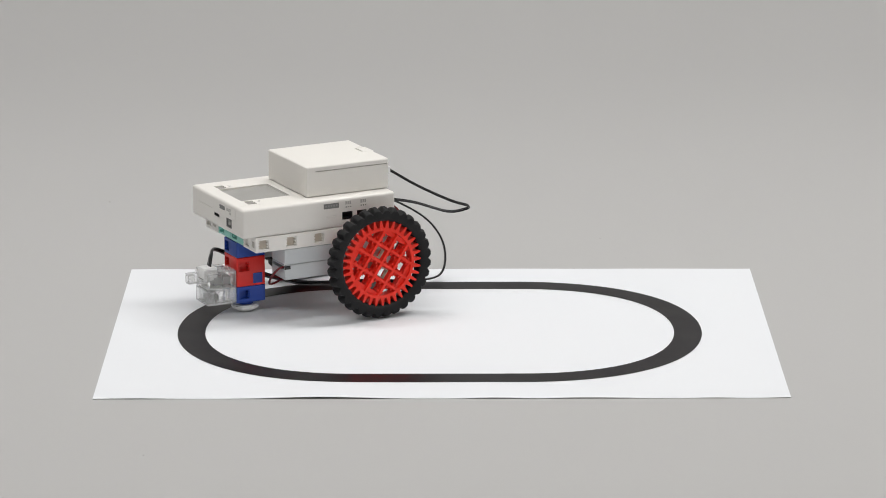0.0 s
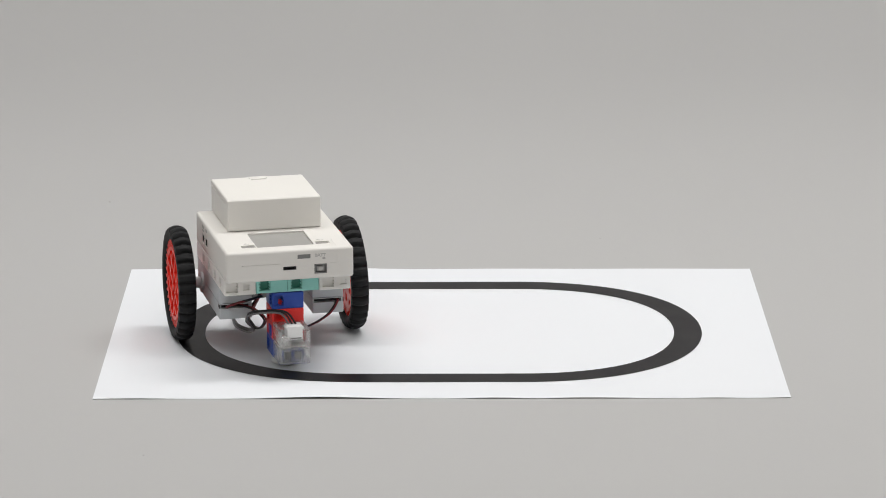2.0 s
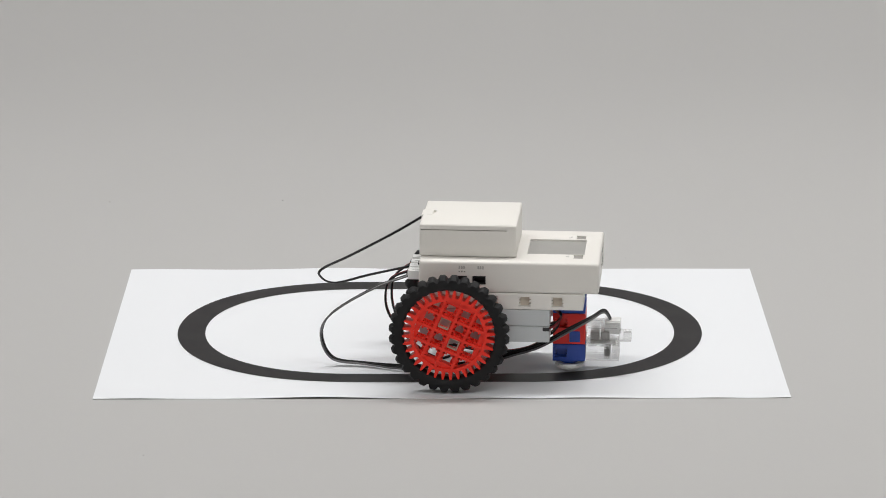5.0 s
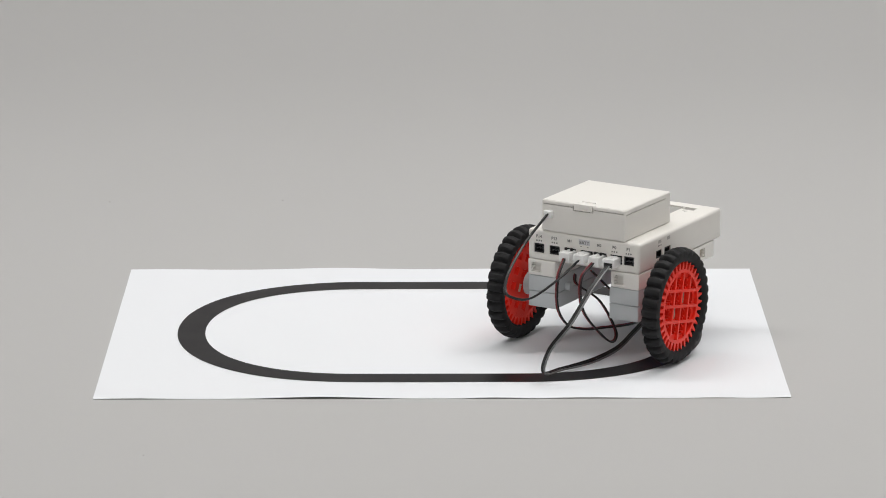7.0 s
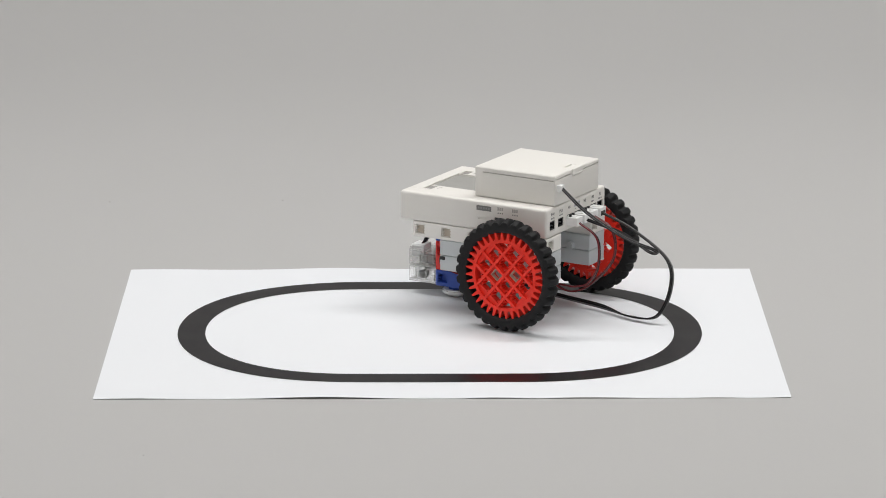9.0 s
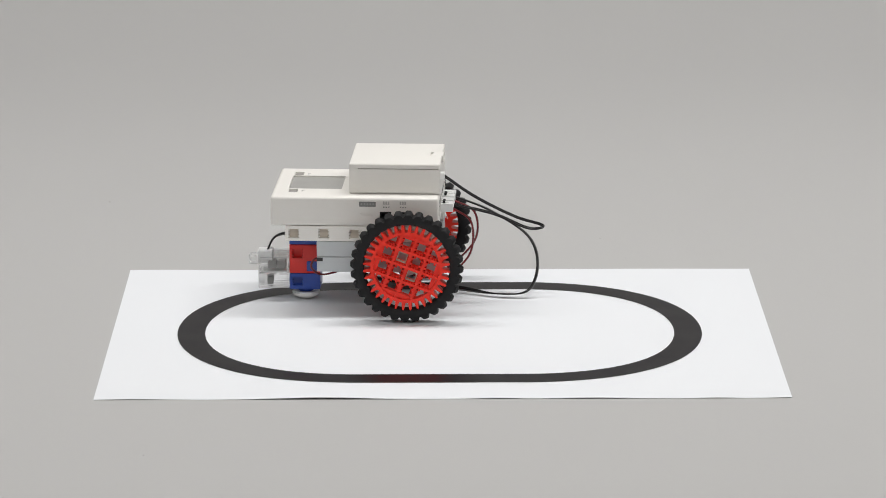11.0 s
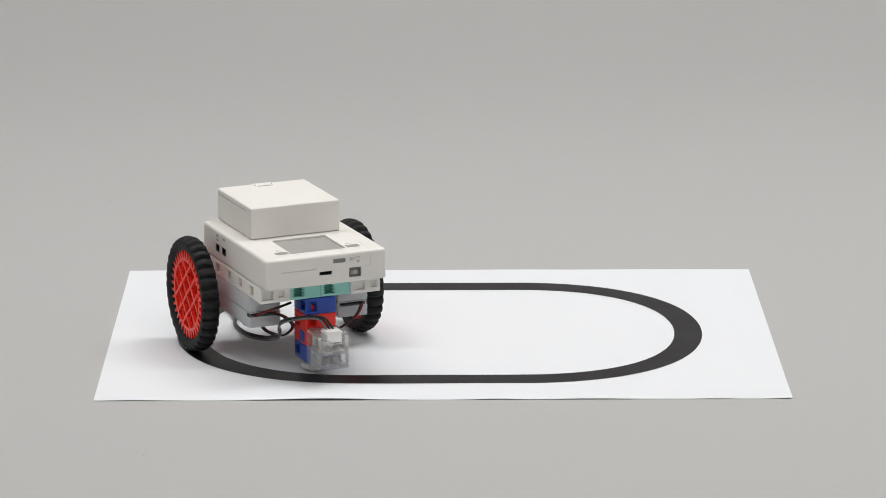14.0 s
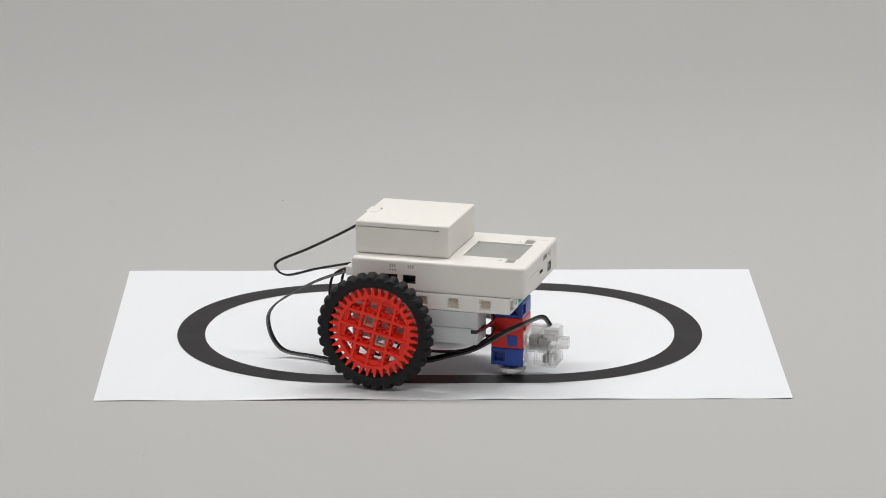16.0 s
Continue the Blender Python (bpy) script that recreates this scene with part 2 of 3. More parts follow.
def dust():
    bm = bmesh.new()
    for x, y, r in ((-0.115, 0.343, 0.8), (-0.171, -0.258, 0.6), (-0.241, 0.339, 1.0), (0.112, 0.231, 0.7), (0.164, 0.252, 0.6), (0.127, 0.178, 0.5)):
        bmesh.ops.create_icosphere(bm, subdivisions=1, radius=r / 1000, matrix=pose(x, y, 0.0002) @ Matrix.Diagonal((1.0, 1.3, 0.3, 1)))
    tagged(part("dust_specks", bm, SPECK), "small grey dust specks lying on the backdrop", "dust", kind="stuff")


dust()


# ---- the robot: x forward, y to its left, z up, origin on the ground under the axle ----
robot = tagged(new("toy_robot_car"), "white two-wheeled toy robot car with red wheels following the printed line", "robot")
YC = -0.6          # the body sits a little off the wheels' middle
WHEEL_R, WHEEL_Y = 36.2, 55.0


def controller():
    y0, y1 = YC - 39.6, YC + 39.6
    holes = [
        ("-x", 27.3, 34.6, 62.9, 69.0, 6), ("-x", 16.2, 23.6, 62.9, 68.8, 6), ("-x", -36.4, -29.2, 63.2, 69.0, 6),
        ("-x", 4.6, 12.0, 62.9, 68.8, 6), ("-x", -7.4, 1.4, 62.9, 68.8, 6), ("-x", -17.2, -9.2, 62.9, 68.8, 6), ("-x", -28.2, -19.6, 63.0, 68.8, 6),
        ("+x", -5.0, 3.2, 64.9, 67.2, 4), ("+x", 14.4, 22.4, 61.7, 67.8, 3.2),
        ("+y", 11.0, 18.6, 62.9, 68.4, 6), ("+y", 1.0, 8.0, 62.9, 68.4, 6), ("+y", 22.9, 30.8, 66.0, 67.3, 0.5),
        ("-y", 12.8, 21.0, 63.3, 68.7, 6), ("-y", 2.0, 9.6, 63.3, 68.7, 6),
        ("+x", -30.5, -7.0, 69.0, 69.35, 0.5), ("+x", 28.6, 28.9, 68.6, 75.2, 0.3), ("+x", 24.4, 28.3, 68.1, 68.35, 0.3),
        ("+z", 70.0, 86.4, 28.7, 28.95, 0.25), ("+z", 44.8, 79.6, -19.2, 16.4, 1.3), ("+z", 73.0, 79.0, 17.8, 26.6, 0.7), ("+z", 73.0, 79.0, -28.4, -19.8, 0.7),
    ]
    case = part("controller_case", holed_box(-19.6, 89.3, y0, y1, 58.4, 77.7, holes, 1.7), WHITE, robot, "ivory plastic controller case", smooth=True)
    part("screen", box(45.0, 79.4, -19.0, 16.2, 75.9, 76.7, bevel=0.2), SCREEN, case, "grey square screen window")
    for a, b in ((17.9, 26.5), (-28.3, -19.9)):
        part("button", box(73.3, 78.7, a + 0.4, b - 0.4, 76.4, 77.4, bevel=0.3), material("button_plastic", (0.3, 0.29, 0.27), 0.5), case, "small grey push button")
        for k in range(2):
            part("mark", box(69.6, 70.4, (a + b) / 2 - 1.6 + 1.9 * k, (a + b) / 2 - 0.3 + 1.9 * k, 77.65, 77.78), PALEINK, case)
    for y in (-18.5, 15.6):
        part("mark", box(68.4, 69.4, y * 1.32 - 0.6, y * 1.32 + 0.6, 77.65, 77.78), PALEINK, case)
    # dark insides of the sockets
    for a, b, c, d in ((27.5, 34.4, 63.1, 68.8), (16.4, 23.4, 63.1, 68.6), (-36.2, -29.4, 63.4, 68.8), (4.8, 11.8, 63.1, 68.6), (-7.2, 1.2, 63.1, 68.6), (-17.0, -9.4, 63.1, 68.6), (-28.0, -19.8, 63.2, 68.6)):
        part("socket", holed_box(-19.0, -13.7, a, b, c, d, [("-x", a + 0.7, b - 0.7, c + 0.7, d - 0.9, 4.4)], 0), BLACK, case, "black pin socket")
        for k in range(3):
            part("pin", box(-18.2, -14.6, (a + b) / 2 - 2.3 + 2.0 * k, (a + b) / 2 - 1.7 + 2.0 * k, 65.2, 65.8), DARKGREY, case)
    for sign, spans in ((1, ((11.2, 18.4), (1.2, 7.8))), (-1, ((13.0, 20.8), (2.2, 9.4)))):
        for a, b in spans:
            yo, yi = (y1 - 0.6, y1 - 5.8) if sign > 0 else (y0 + 0.6, y0 + 5.8)
            part("socket", holed_box(a, b, min(yo, yi), max(yo, yi), 63.4, 68.3, [("+y" if sign > 0 else "-y", a + 0.6, b - 0.6, 64.0, 67.5, 4.4)], 0), BLACK, case, "black pin socket")
    part("usb_socket", holed_box(85.5, 89.1, -4.9, 3.1, 65.0, 67.1, [("+x", -4.3, 2.5, 65.4, 66.7, 2.6)], 0), BLACK, case, "dark micro plug socket")
    # the recess walls are dark ink: the gap's shade is put into their colour
    part("reset_button", holed_box(86.4, 89.45, 14.6, 22.2, 61.9, 67.6, [("+x", 15.3, 21.5, 62.5, 67.0, 2.4)], 0), INK, case, "square button frame, coloured dark for the shaded gap")
    part("button_body", box(86.6, 88.7, 15.9, 20.9, 62.9, 66.4, bevel=0.3), MIDINK, case, "grey button body")
    part("button_cap", cylinder((88.8, 18.4, 64.6), "x", 1.3, 0.8, 16, bevel=0.2), PALEINK, case, "round grey button cap")
    part("mark", box(89.25, 89.42, 4.0, 12.0, 71.7, 74.3), INK, case, "dark printed bar")
    lettering("BATT", 18.2, 72.4, 2.5, PALEINK, case, front=True)
    part("mark", box(89.25, 89.40, 19.5, 21.2, 70.6, 72.0), PALEINK, case)
    part("mark", box(89.25, 89.40, 4.8, 10.2, 64.9, 66.2), LIDWHITE, case)
    # markings on the sides
    part("mark", box(21.0, 31.8, y1 - 0.05, y1 + 0.1, 71.7, 75.0), INK, case, "dark printed bar")
    for k in range(5):
        part("mark", box(22.0 + 1.9 * k, 23.1 + 1.9 * k, y1 + 0.1, y1 + 0.16, 72.8, 74.0), MIDINK, case)
    for x in (12.2, 1.4):
        for k in range(3):
            part("mark", box(x + 1.5 * k, x + 1.1 + 1.5 * k, y1 - 0.05, y1 + 0.12, 73.2, 75.3), PALEINK, case)
            part("mark", box(x + 1.6 * k, x + 0.7 + 1.6 * k, y1 - 0.05, y1 + 0.12, 71.1, 71.9), INK, case)
    part("mark", box(23.1, 30.6, y1 - 0.6, y1 - 0.4, 66.1, 67.2), LIDWHITE, case)
    for x in (16.0, 4.6):
        for k in range(3):
            part("mark", box(x + 1.4 * k, x + 1.0 + 1.4 * k, y0 - 0.12, y0 + 0.05, 73.0, 75.0), PALEINK, case)
    for k in range(3):
        part("mark", box(4.6 + 1.6 * k, 5.4 + 1.6 * k, y0 - 0.12, y0 + 0.05, 71.0, 71.8), INK, case)
    # writing over the rear sockets
    words = (("P14", 31.0, 2.5), ("P13", 20.0, 2.5), ("M1", 9.0, 2.3), ("M2", -11.9, 2.3), ("P0", -22.5, 2.5), ("P1", -32.5, 2.5))
    for text, y, size in words:
        lettering(text, y, 72.6, size, INK, case)
        for k in range(3):
            if text[0] == "P":
                part("mark", box(-19.72, -19.55, y - 2.2 + 1.6 * k, y - 1.3 + 1.6 * k, 70.3, 71.2), INK, case)
    part("plaque", box(-19.74, -19.55, -5.4, 2.6, 72.0, 75.5, bevel=0.08), PLAQUE, case, "pale lilac plaque with writing")
    lettering("BATT", -1.4, 72.6, 2.6, INK, case, 0.3)
    for y in (1.0, -3.8):
        part("mark", box(-19.72, -19.55, y - 0.5, y + 0.5, 70.6, 71.1), INK, case)
    return case


def lettering(text, y, z, size, mat, parent, lift=0.16, front=False):
    c = bpy.data.curves.new("lettering", "FONT")
    c.body, c.size, c.align_x, c.extrude = text, size / 1000 * 1.1, "CENTER", 0.00004
    c.offset = 0.00006
    c.materials.append(mat)
    ob = new("lettering", c)
    ob.parent = parent
    ob.matrix_local = pose(0.08942, y / 1000, z / 1000, 90, 0, 90) if front else pose((-19.6 - lift) / 1000, y / 1000, z / 1000, 90, 0, -90)


controller()


def battery_box():
    y0, y1 = YC - 29.4, YC + 29.4
    slits = [("+y", -19.0, 33.0, 94.2, 94.75, 1.6), ("-y", -19.0, 33.0, 94.2, 94.75, 1.6), ("-x", y0 + 0.8, YC - 7.6, 95.0, 95.5, 1.6), ("-x", YC + 7.6, y1 - 0.8, 95.0, 95.5, 1.6)]
    clip_bay = [("-x", YC - 7.2, YC + 7.2, 93.2, 96.8, 1.4), ("+z", -18.0, -10.5, YC - 6.8, YC + 6.8, 2.4)]
    b = part("battery_box", holed_box(-20.0, 38.9, y0 - 0.1, y1 + 0.1, 78.0, 97.7, slits + clip_bay, 0.8), WHITE, robot, "ivory plastic battery box", smooth=True)
    part("foot_rim", box(-18.6, 37.5, y0 + 1.2, y1 - 1.2, 77.6, 78.2), WHITE, b)
    part("lid", holed_box(-19.4, 38.0, y0 + 0.6, y1 - 0.6, 96.0, 97.84, [("+z", -14.0, -12.2, YC - 5.0, YC + 5.0, 1.3), ("+z", -17.6, -14.2, YC - 5.9, YC - 5.4, 0.9), ("+z", -17.6, -14.2, YC + 5.4, YC + 5.9, 0.9)], 0.1), LIDWHITE, b, "flat ivory lid with a finger slot", smooth=True)
    part("clip", box(-20.7, -18.7, YC - 6.5, YC + 6.5, 93.7, 97.98, bevel=0.45), LIDWHITE, b, "snap clip of the lid", smooth=True)
    part("clip_lip", box(-21.1, -20.5, YC - 6.0, YC + 6.0, 93.9, 94.8, bevel=0.3), LIDWHITE, b)
    part("cable_outlet", box(-22.8, -19.0, 20.6, 26.2, 86.9, 91.4, bevel=0.6), PLUGWHITE, b, "white cable outlet")


battery_box()


def building_block(x0, x1, y0, y1, z0, z1, mat, holes, label, inner=None):
    """One clip-together block: pockets with a ribbed stub inside."""
    inset = 0.04
    b = part("building_block", holed_box(x0 + inset, x1 - inset, y0 + inset, y1 - inset, z0 + inset, z1 - inset, holes, 0.4), mat, robot, label, smooth=True)
    for f, u0, u1, v0, v1, d in holes:
        a = "xyz".index(f[1])
        hi = {"x": (x0, x1), "y": (y0, y1), "z": (z0, z1)}[f[1]][f[0] == "+"]
        s = 1 if f[0] == "+" else -1
        w = sorted((hi - s * 0.7, hi - s * (d + 0.2)))
        bm = bmesh.new()
        for k in range(3):
            vv = v0 + (v1 - v0) * (k + 0.5) / 3
            for p, q in ((u0 - 0.1, u0 + 0.9), (u1 - 0.9, u1 + 0.1)):
                if a == 1:
                    add_box(bm, p, q, w[0], w[1], vv - 0.55, vv + 0.55)
                elif a == 0:
                    add_box(bm, w[0], w[1], p, q, vv - 0.55, vv + 0.55)
        part("rib", bm, mat, b)
        if a == 1 and inner:
            part("pocket_floor", box(u0 + 0.05, u1 - 0.05, *sorted((hi - s * (d - 0.5), hi - s * (d + 0.2))), v0 + 0.05, v1 - 0.05), inner, b)
    return b


def chassis_blocks():
    z0, z1 = 48.2, 58.3
    L0, L1, R0, R1 = YC + 19.8, YC + 39.4, YC - 39.4, YC - 19.8
    hole = lambda f, c: (f, c - 3.6, c + 3.6, 50.2, 56.2, 3.2)
    lab = "long white plastic building block beam"
    # one long beam a side, the pockets of the two rows half a step apart
    building_block(-19.6, 80.0, L0, L1, z0, z1, BLOCKWHITE, [hole("+y", 74.4), hole("+y", 54.8), hole("+y", 35.0), hole("+y", 15.0), hole("+y", -5.0), ("+x", YC + 22.0, YC + 29.2, 50.2, 56.2, 1.7), ("+x", YC + 33.0, YC + 37.2, 51.2, 55.4, 1.4), hole("-x", YC + 33.6)], lab, BROWNISH)
    building_block(-19.6, 80.0, R0, R1, z0, z1, BLOCKWHITE, [hole("-y", 64.4), hole("-y", 44.6), hole("-y", 24.8), hole("-y", 5.0), ("+x", YC - 38.2, YC - 31.0, 50.2, 56.2, 1.7), ("+x", YC - 28.0, YC - 23.6, 51.2, 55.4, 1.4), hole("-x", YC - 25.2)], lab, BROWNISH)
    # darker teal: shade painted on the pocket floors; also colours the joint line
    dark = material("teal_pocket_shade_and_joint", (0.03, 0.2, 0.15), 0.5)
    building_block(60.4, 79.8, YC - 19.6, YC + 19.6, z0 + 0.3, z1, TEAL, [hole("+x", YC - 14.2), hole("+x", YC + 5.6)], "pale teal plastic building block", dark)
    part("joint", box(66, 79.82, YC - 0.12, YC + 0.12, 48.7, 58.2), dark, robot)
    for y in (YC - 14.2, YC + 5.6):
        part("pocket_floor", box(76.6, 77.0, y - 3.5, y + 3.5, 50.3, 56.1), dark, robot)


chassis_blocks()


def motor(side):
    y0, y1 = (YC + 19.4, YC + 39.2) if side > 0 else (YC - 39.2, YC - 18.6)
    m = part("motor", box(-19.4, 59.6, y0, y1, 37.9, 48.0, bevel=0.7, segments=3), GREY, robot, "light grey boxed gear motor", smooth=True)
    part("lower_half", holed_box(-19.4, 59.6, y0, y1, 27.7, 37.7, [("+x", y0 + 1.0, y1 - 1.6, 34.6, 37.4, 4)], 0.7), GREY, m, smooth=True)
    part("seam", box(-18.4, 58.6, y0 + 1.0, y1 - 1.0, 37.5, 38.1), GREY, m)
    part("slot", box(55.0, 55.8, y0 + 1.1, y1 - 1.7, 34.7, 37.3), BLACK, m)
    ya = y1 if side > 0 else y0
    part("axle", cylinder((0, ya + side * 5, WHEEL_R), "y", 3.6, 12, 20, bevel=0.3), GREY, m, "grey axle stub")
    part("axle_flare", cylinder((0, ya + side * 8.0, WHEEL_R), "y", 3.8 if side > 0 else 7.4, 6.0, 24, r2=7.4 if side > 0 else 3.8), GREY, m, smooth=True)
    part("axle_collar", cylinder((0, ya + side * 0.8, WHEEL_R), "y", 6.6, 1.8, 24, bevel=0.3), GREY, m)
    yi = y0 if side > 0 else y1
    part("boss", cylinder((-6, yi - side * 1.5, 40), "y", 2.6, 4, 16, bevel=0.4), GREY, m)
    lead = [(54, yi + side * 14, 36.2), (60, yi + side * 14.5, 36.4), (64, yi + side * 12, 38.5), (66, yi + side * 4, 41), (62, yi - side * 6, 42)]
    for k in (0, 1) if side < 0 else ():
        part("lead", tube(shifted(lead, 0, side * 1.6 * k, -0.5 * k), 0.75), WIRERED if k else WIREBLACK, m, smooth=True)
    part("side_notch", box(55.6, 59.7, min(ya, ya - side * 0.6) - 0.03, max(ya, ya - side * 0.6) + 0.03, 34.8, 37.2), BLACK, m, "dark wire slot")
    part("stud", cylinder((-9, (y0 + y1) / 2, 27.0), "z", 5, 1.6, 20), DARKGREY, m)


motor(1)
motor(-1)


def front_column():
    x0, x1, y0, y1 = 60.2, 80.2, YC - 9.9, YC + 9.9
    lab = "blue plastic half-height building block"
    building_block(x0, x1, y0, y1, 38.0, 48.2, BLUE, [("+x", y0 + 1.2, y0 + 7.4, 40.0, 46.4, 4), ("-y", 71.4, 78.2, 40.0, 46.2, 4)], lab)
    part("pocket_floor", box(76.0, 76.7, y0 + 1.3, y0 + 7.3, 40.1, 43.4), BLOCKRED, robot, "red peg inside the blue block")
    red = building_block(x0, x1, y0, y1, 18.5, 37.9, BLOCKRED, [("+y", 71.2, 78.8, 28.6, 34.8, 4), ("-y", 61.8, 69.2, 28.6, 34.8, 4), ("+x", y0 + 1.2, y0 + 7.4, 29.6, 35.6, 4)], "red plastic building block with a blue insert")
    for s, a in ((1, 62.2), (-1, 70.4)):
        y = y1 if s > 0 else y0
        part("insert", box(a, a + 6.6, y - 0.6, y + 0.25, 20.0, 26.8, bevel=0.3), BLUE, red, "blue square insert")
    building_block(x0, x1, y0, y1, 7.6, 18.4, BLUE, [("+y", 71.4, 78.6, 10.2, 16.0, 4), ("-y", 61.6, 69.0, 10.2, 16.0, 4)], lab)
    bm = bmesh.new()
    add_cylinder(bm, (70.3, YC, 3.4), "z", 9.1, 3.0, 36, bevel=0.8)
    add_cylinder(bm, (70.3, YC, 1.2), "z", 5.0, 2.4, 36, r2=7.4, bevel=0.4)
    part("sliding_foot", bm, FOOT, robot, "round white sliding foot", smooth=True)
    part("stem", cylinder((70.3, YC, 6.2), "z", 5, 3.4), BLUE, robot)


front_column()


def line_sensor():
    y0, y1 = YC - 9.8, YC + 9.8
    low = [("+x", y0 + 1.2, y0 + 6.0, 9.6, 17.4, 4.5), ("+x", y0 + 7.2, y1 - 7.2, 9.6, 17.4, 3.0), ("+x", y1 - 6.0, y1 - 1.2, 9.6, 17.4, 4.5)]
    low += [(f, a, b, 9.6, 17.4, 3.0) for f in ("+y", "-y") for a, b in ((81.8, 87.4), (88.6, 95.0))]
    high = [(f, a, b, 20.2, 28.8, 2.2) for f in ("+y", "-y") for a, b in ((81.8, 90.2), (91.4, 99.6))]
    s = part("line_sensor", holed_box(80.6, 100.9, y0, y1, 8.2, 18.6, low, 0.6), CLEAR, robot, "clear plastic line sensor block with a white plug", smooth=True)
    part("upper_shell", holed_box(80.6, 100.9, y0, y1, 18.9, 30.2, high, 0.6), CLEAR, s, smooth=True)
    part("side_stud", holed_box(100.8, 108.4, YC - 9.4, YC - 3.6, 20.6, 27.4, [("+x", YC - 8.2, YC - 4.8, 22.0, 26.0, 5.0)], 0.6), CLEAR, s, smooth=True)
    part("circuit_board", box(83.0, 98.4, y0 + 1.9, y1 - 1.9, 18.3, 19.1, bevel=0.2), PLUGWHITE, s, "small pale circuit board")
    for a, b in ((83.2, 88.6), (89.4, 94.8)):
        part("component", box(a, b, YC - 6.4, YC + 6.0, 20.6, 25.8, bevel=0.4), MIDINK, s, "grey sensor component")
    part("detector", box(91.6, 95.4, YC - 5.4, YC - 1.2, 9.8, 14.6, bevel=0.4), INK, s, "dark detector")
    part("detector", box(91.6, 95.4, YC + 1.2, YC + 5.4, 9.8, 14.6, bevel=0.4), INK, s, "dark detector")
    part("plug", box(92.0, 101.5, YC - 4.6, YC + 5.0, 24.0, 32.4, bevel=0.5), PLUGWHITE, s, "white wire plug", smooth=True)
    part("plug_ridge", box(92.4, 101.2, YC - 5.3, YC + 5.7, 30.4, 31.6, bevel=0.3), PLUGWHITE, s)
    part("plug_slots", box(101.2, 101.65, YC - 3.8, YC + 4.2, 24.6, 25.4), INK, s)


line_sensor()


def plugs():
    for y0, y1, red in ((4.9, 12.5, True), (-5.5, 2.3, False), (-15.8, -8.2, True), (-26.6, -18.4, False)):
        p = part("plug", box(-27.5, -17.5, y0, y1, 62.0, 67.6, bevel=0.5), PLUGWHITE, robot, "white wire plug", smooth=True)
        part("latch", box(-25.0, -19.0, y0 + 2.0, y1 - 2.0, 67.3, 68.1, bevel=0.35), PLUGWHITE, p)
        if y1 < -18:
            part("slot", box(-27.7, -27.2, y0 + 1.2, y1 - 1.2, 62.4, 65.4), BLACK, p, "dark pin slots")
        if red:
            for y in (y0 + 1.8, y1 - 1.8):
                part("nub", cylinder((-21.5, y, 68.6), "z", 0.9, 1.6, 10), BLACK, p)


plugs()


def wires():
    battery = [(-22.2, 23.0, 89.6), (-42.7, 26.0, 76.5), (-67.9, 23.6, 63.2), (-84.6, 16.6, 56.2), (-85.6, 11.4, 52.6), (-75.5, 4.1, 50.6), (-53.5, -2.3, 58.0), (-26.5, -1.8, 64.3)]
    part("battery_cable", tube(battery, 0.62), WIREBLACK, robot, "black battery cable in a loop", smooth=True)
    part("battery_cable", tube(shifted(battery, 0.3, 1.05, -0.5), 0.62), WIREBLACK, robot, "black battery cable in a loop", smooth=True)
    sensor = [(-26.5, -22.6, 64.0), (-49.1, -23.6, 55.0), (-74.6, -23.0, 38.5), (-82.2, -13.0, 22.0), (-76.2, -5.4, 5.0), (-56.0, -6.2, 2.2), (-32, -15, 3.0), (-5, -17.5, 4.6), (20.2, -15.0, 8.2), (36, -15.2, 13.0), (52.3, -17.0, 19.0), (71.7, -24.5, 32.1), (83.6, -20.2, 37.8), (91.4, -6.0, 38.8), (95.8, -0.6, 33.0)]
    # the three strands part just before the plug
    for k, mat in ((0, WIREBLACK), (1, WIREBLACK), (-1, WIREGREY)):
        strand = shifted(sensor[:6], 0.4 * k, 1.1 * k, 0.3 * k) + shifted(sensor[6:12], 0, 0.3 * k, 1.15 * k) + shifted(sensor[12:-2], 0, 0.8 * k, 0.8 * k)
        strand += shifted(sensor[-2:-1], 0, 1.5 * k, 0.5 * k) + shifted(sensor[-1:], 0, 2.3 * k, -1.6)
        part("sensor_cable", tube(strand, 0.62), mat, robot, "flat black and grey sensor cable", smooth=True)
    # motor leads: they cross under the body on their way to the motors
    to_right = [(-26.5, 8.2, 64.2), (-39.0, 5.8, 54.3), (-39.6, 5.5, 35.8), (-31.3, 3.2, 23.0), (-19.8, -1.3, 18.1), (-5.1, -7.2, 16.2), (20.4, -16.1, 14.5), (44, -13, 16), (60, -12, 26), (64, -20, 34.5), (57, -29, 36)]
    to_left = [(-26.5, -12.4, 64.2), (-40.7, -11.5, 56.2), (-40.8, -13.2, 36.8), (-23.2, -17.1, 17.0), (-9.2, -17.0, 9.6), (1.2, -13.0, 14.1), (2.5, -0.8, 30.8), (-4.1, 11.9, 41.4), (4, 18, 45)]
    front_left = [(55, 33.5, 36), (61.5, 33, 34.5), (64, 26, 27), (58, 13, 19), (44, 8, 22), (30, 10, 33), (20, 15, 44)]
    for path in (to_right, to_left, front_left):
        part("motor_lead", tube(path, 0.62), WIREBLACK, robot, "black motor lead", smooth=True)
        part("motor_lead", tube(shifted(path, 0.2, 1.2, 0.3), 0.62), WIRERED, robot, "dark red motor lead", smooth=True)


wires()


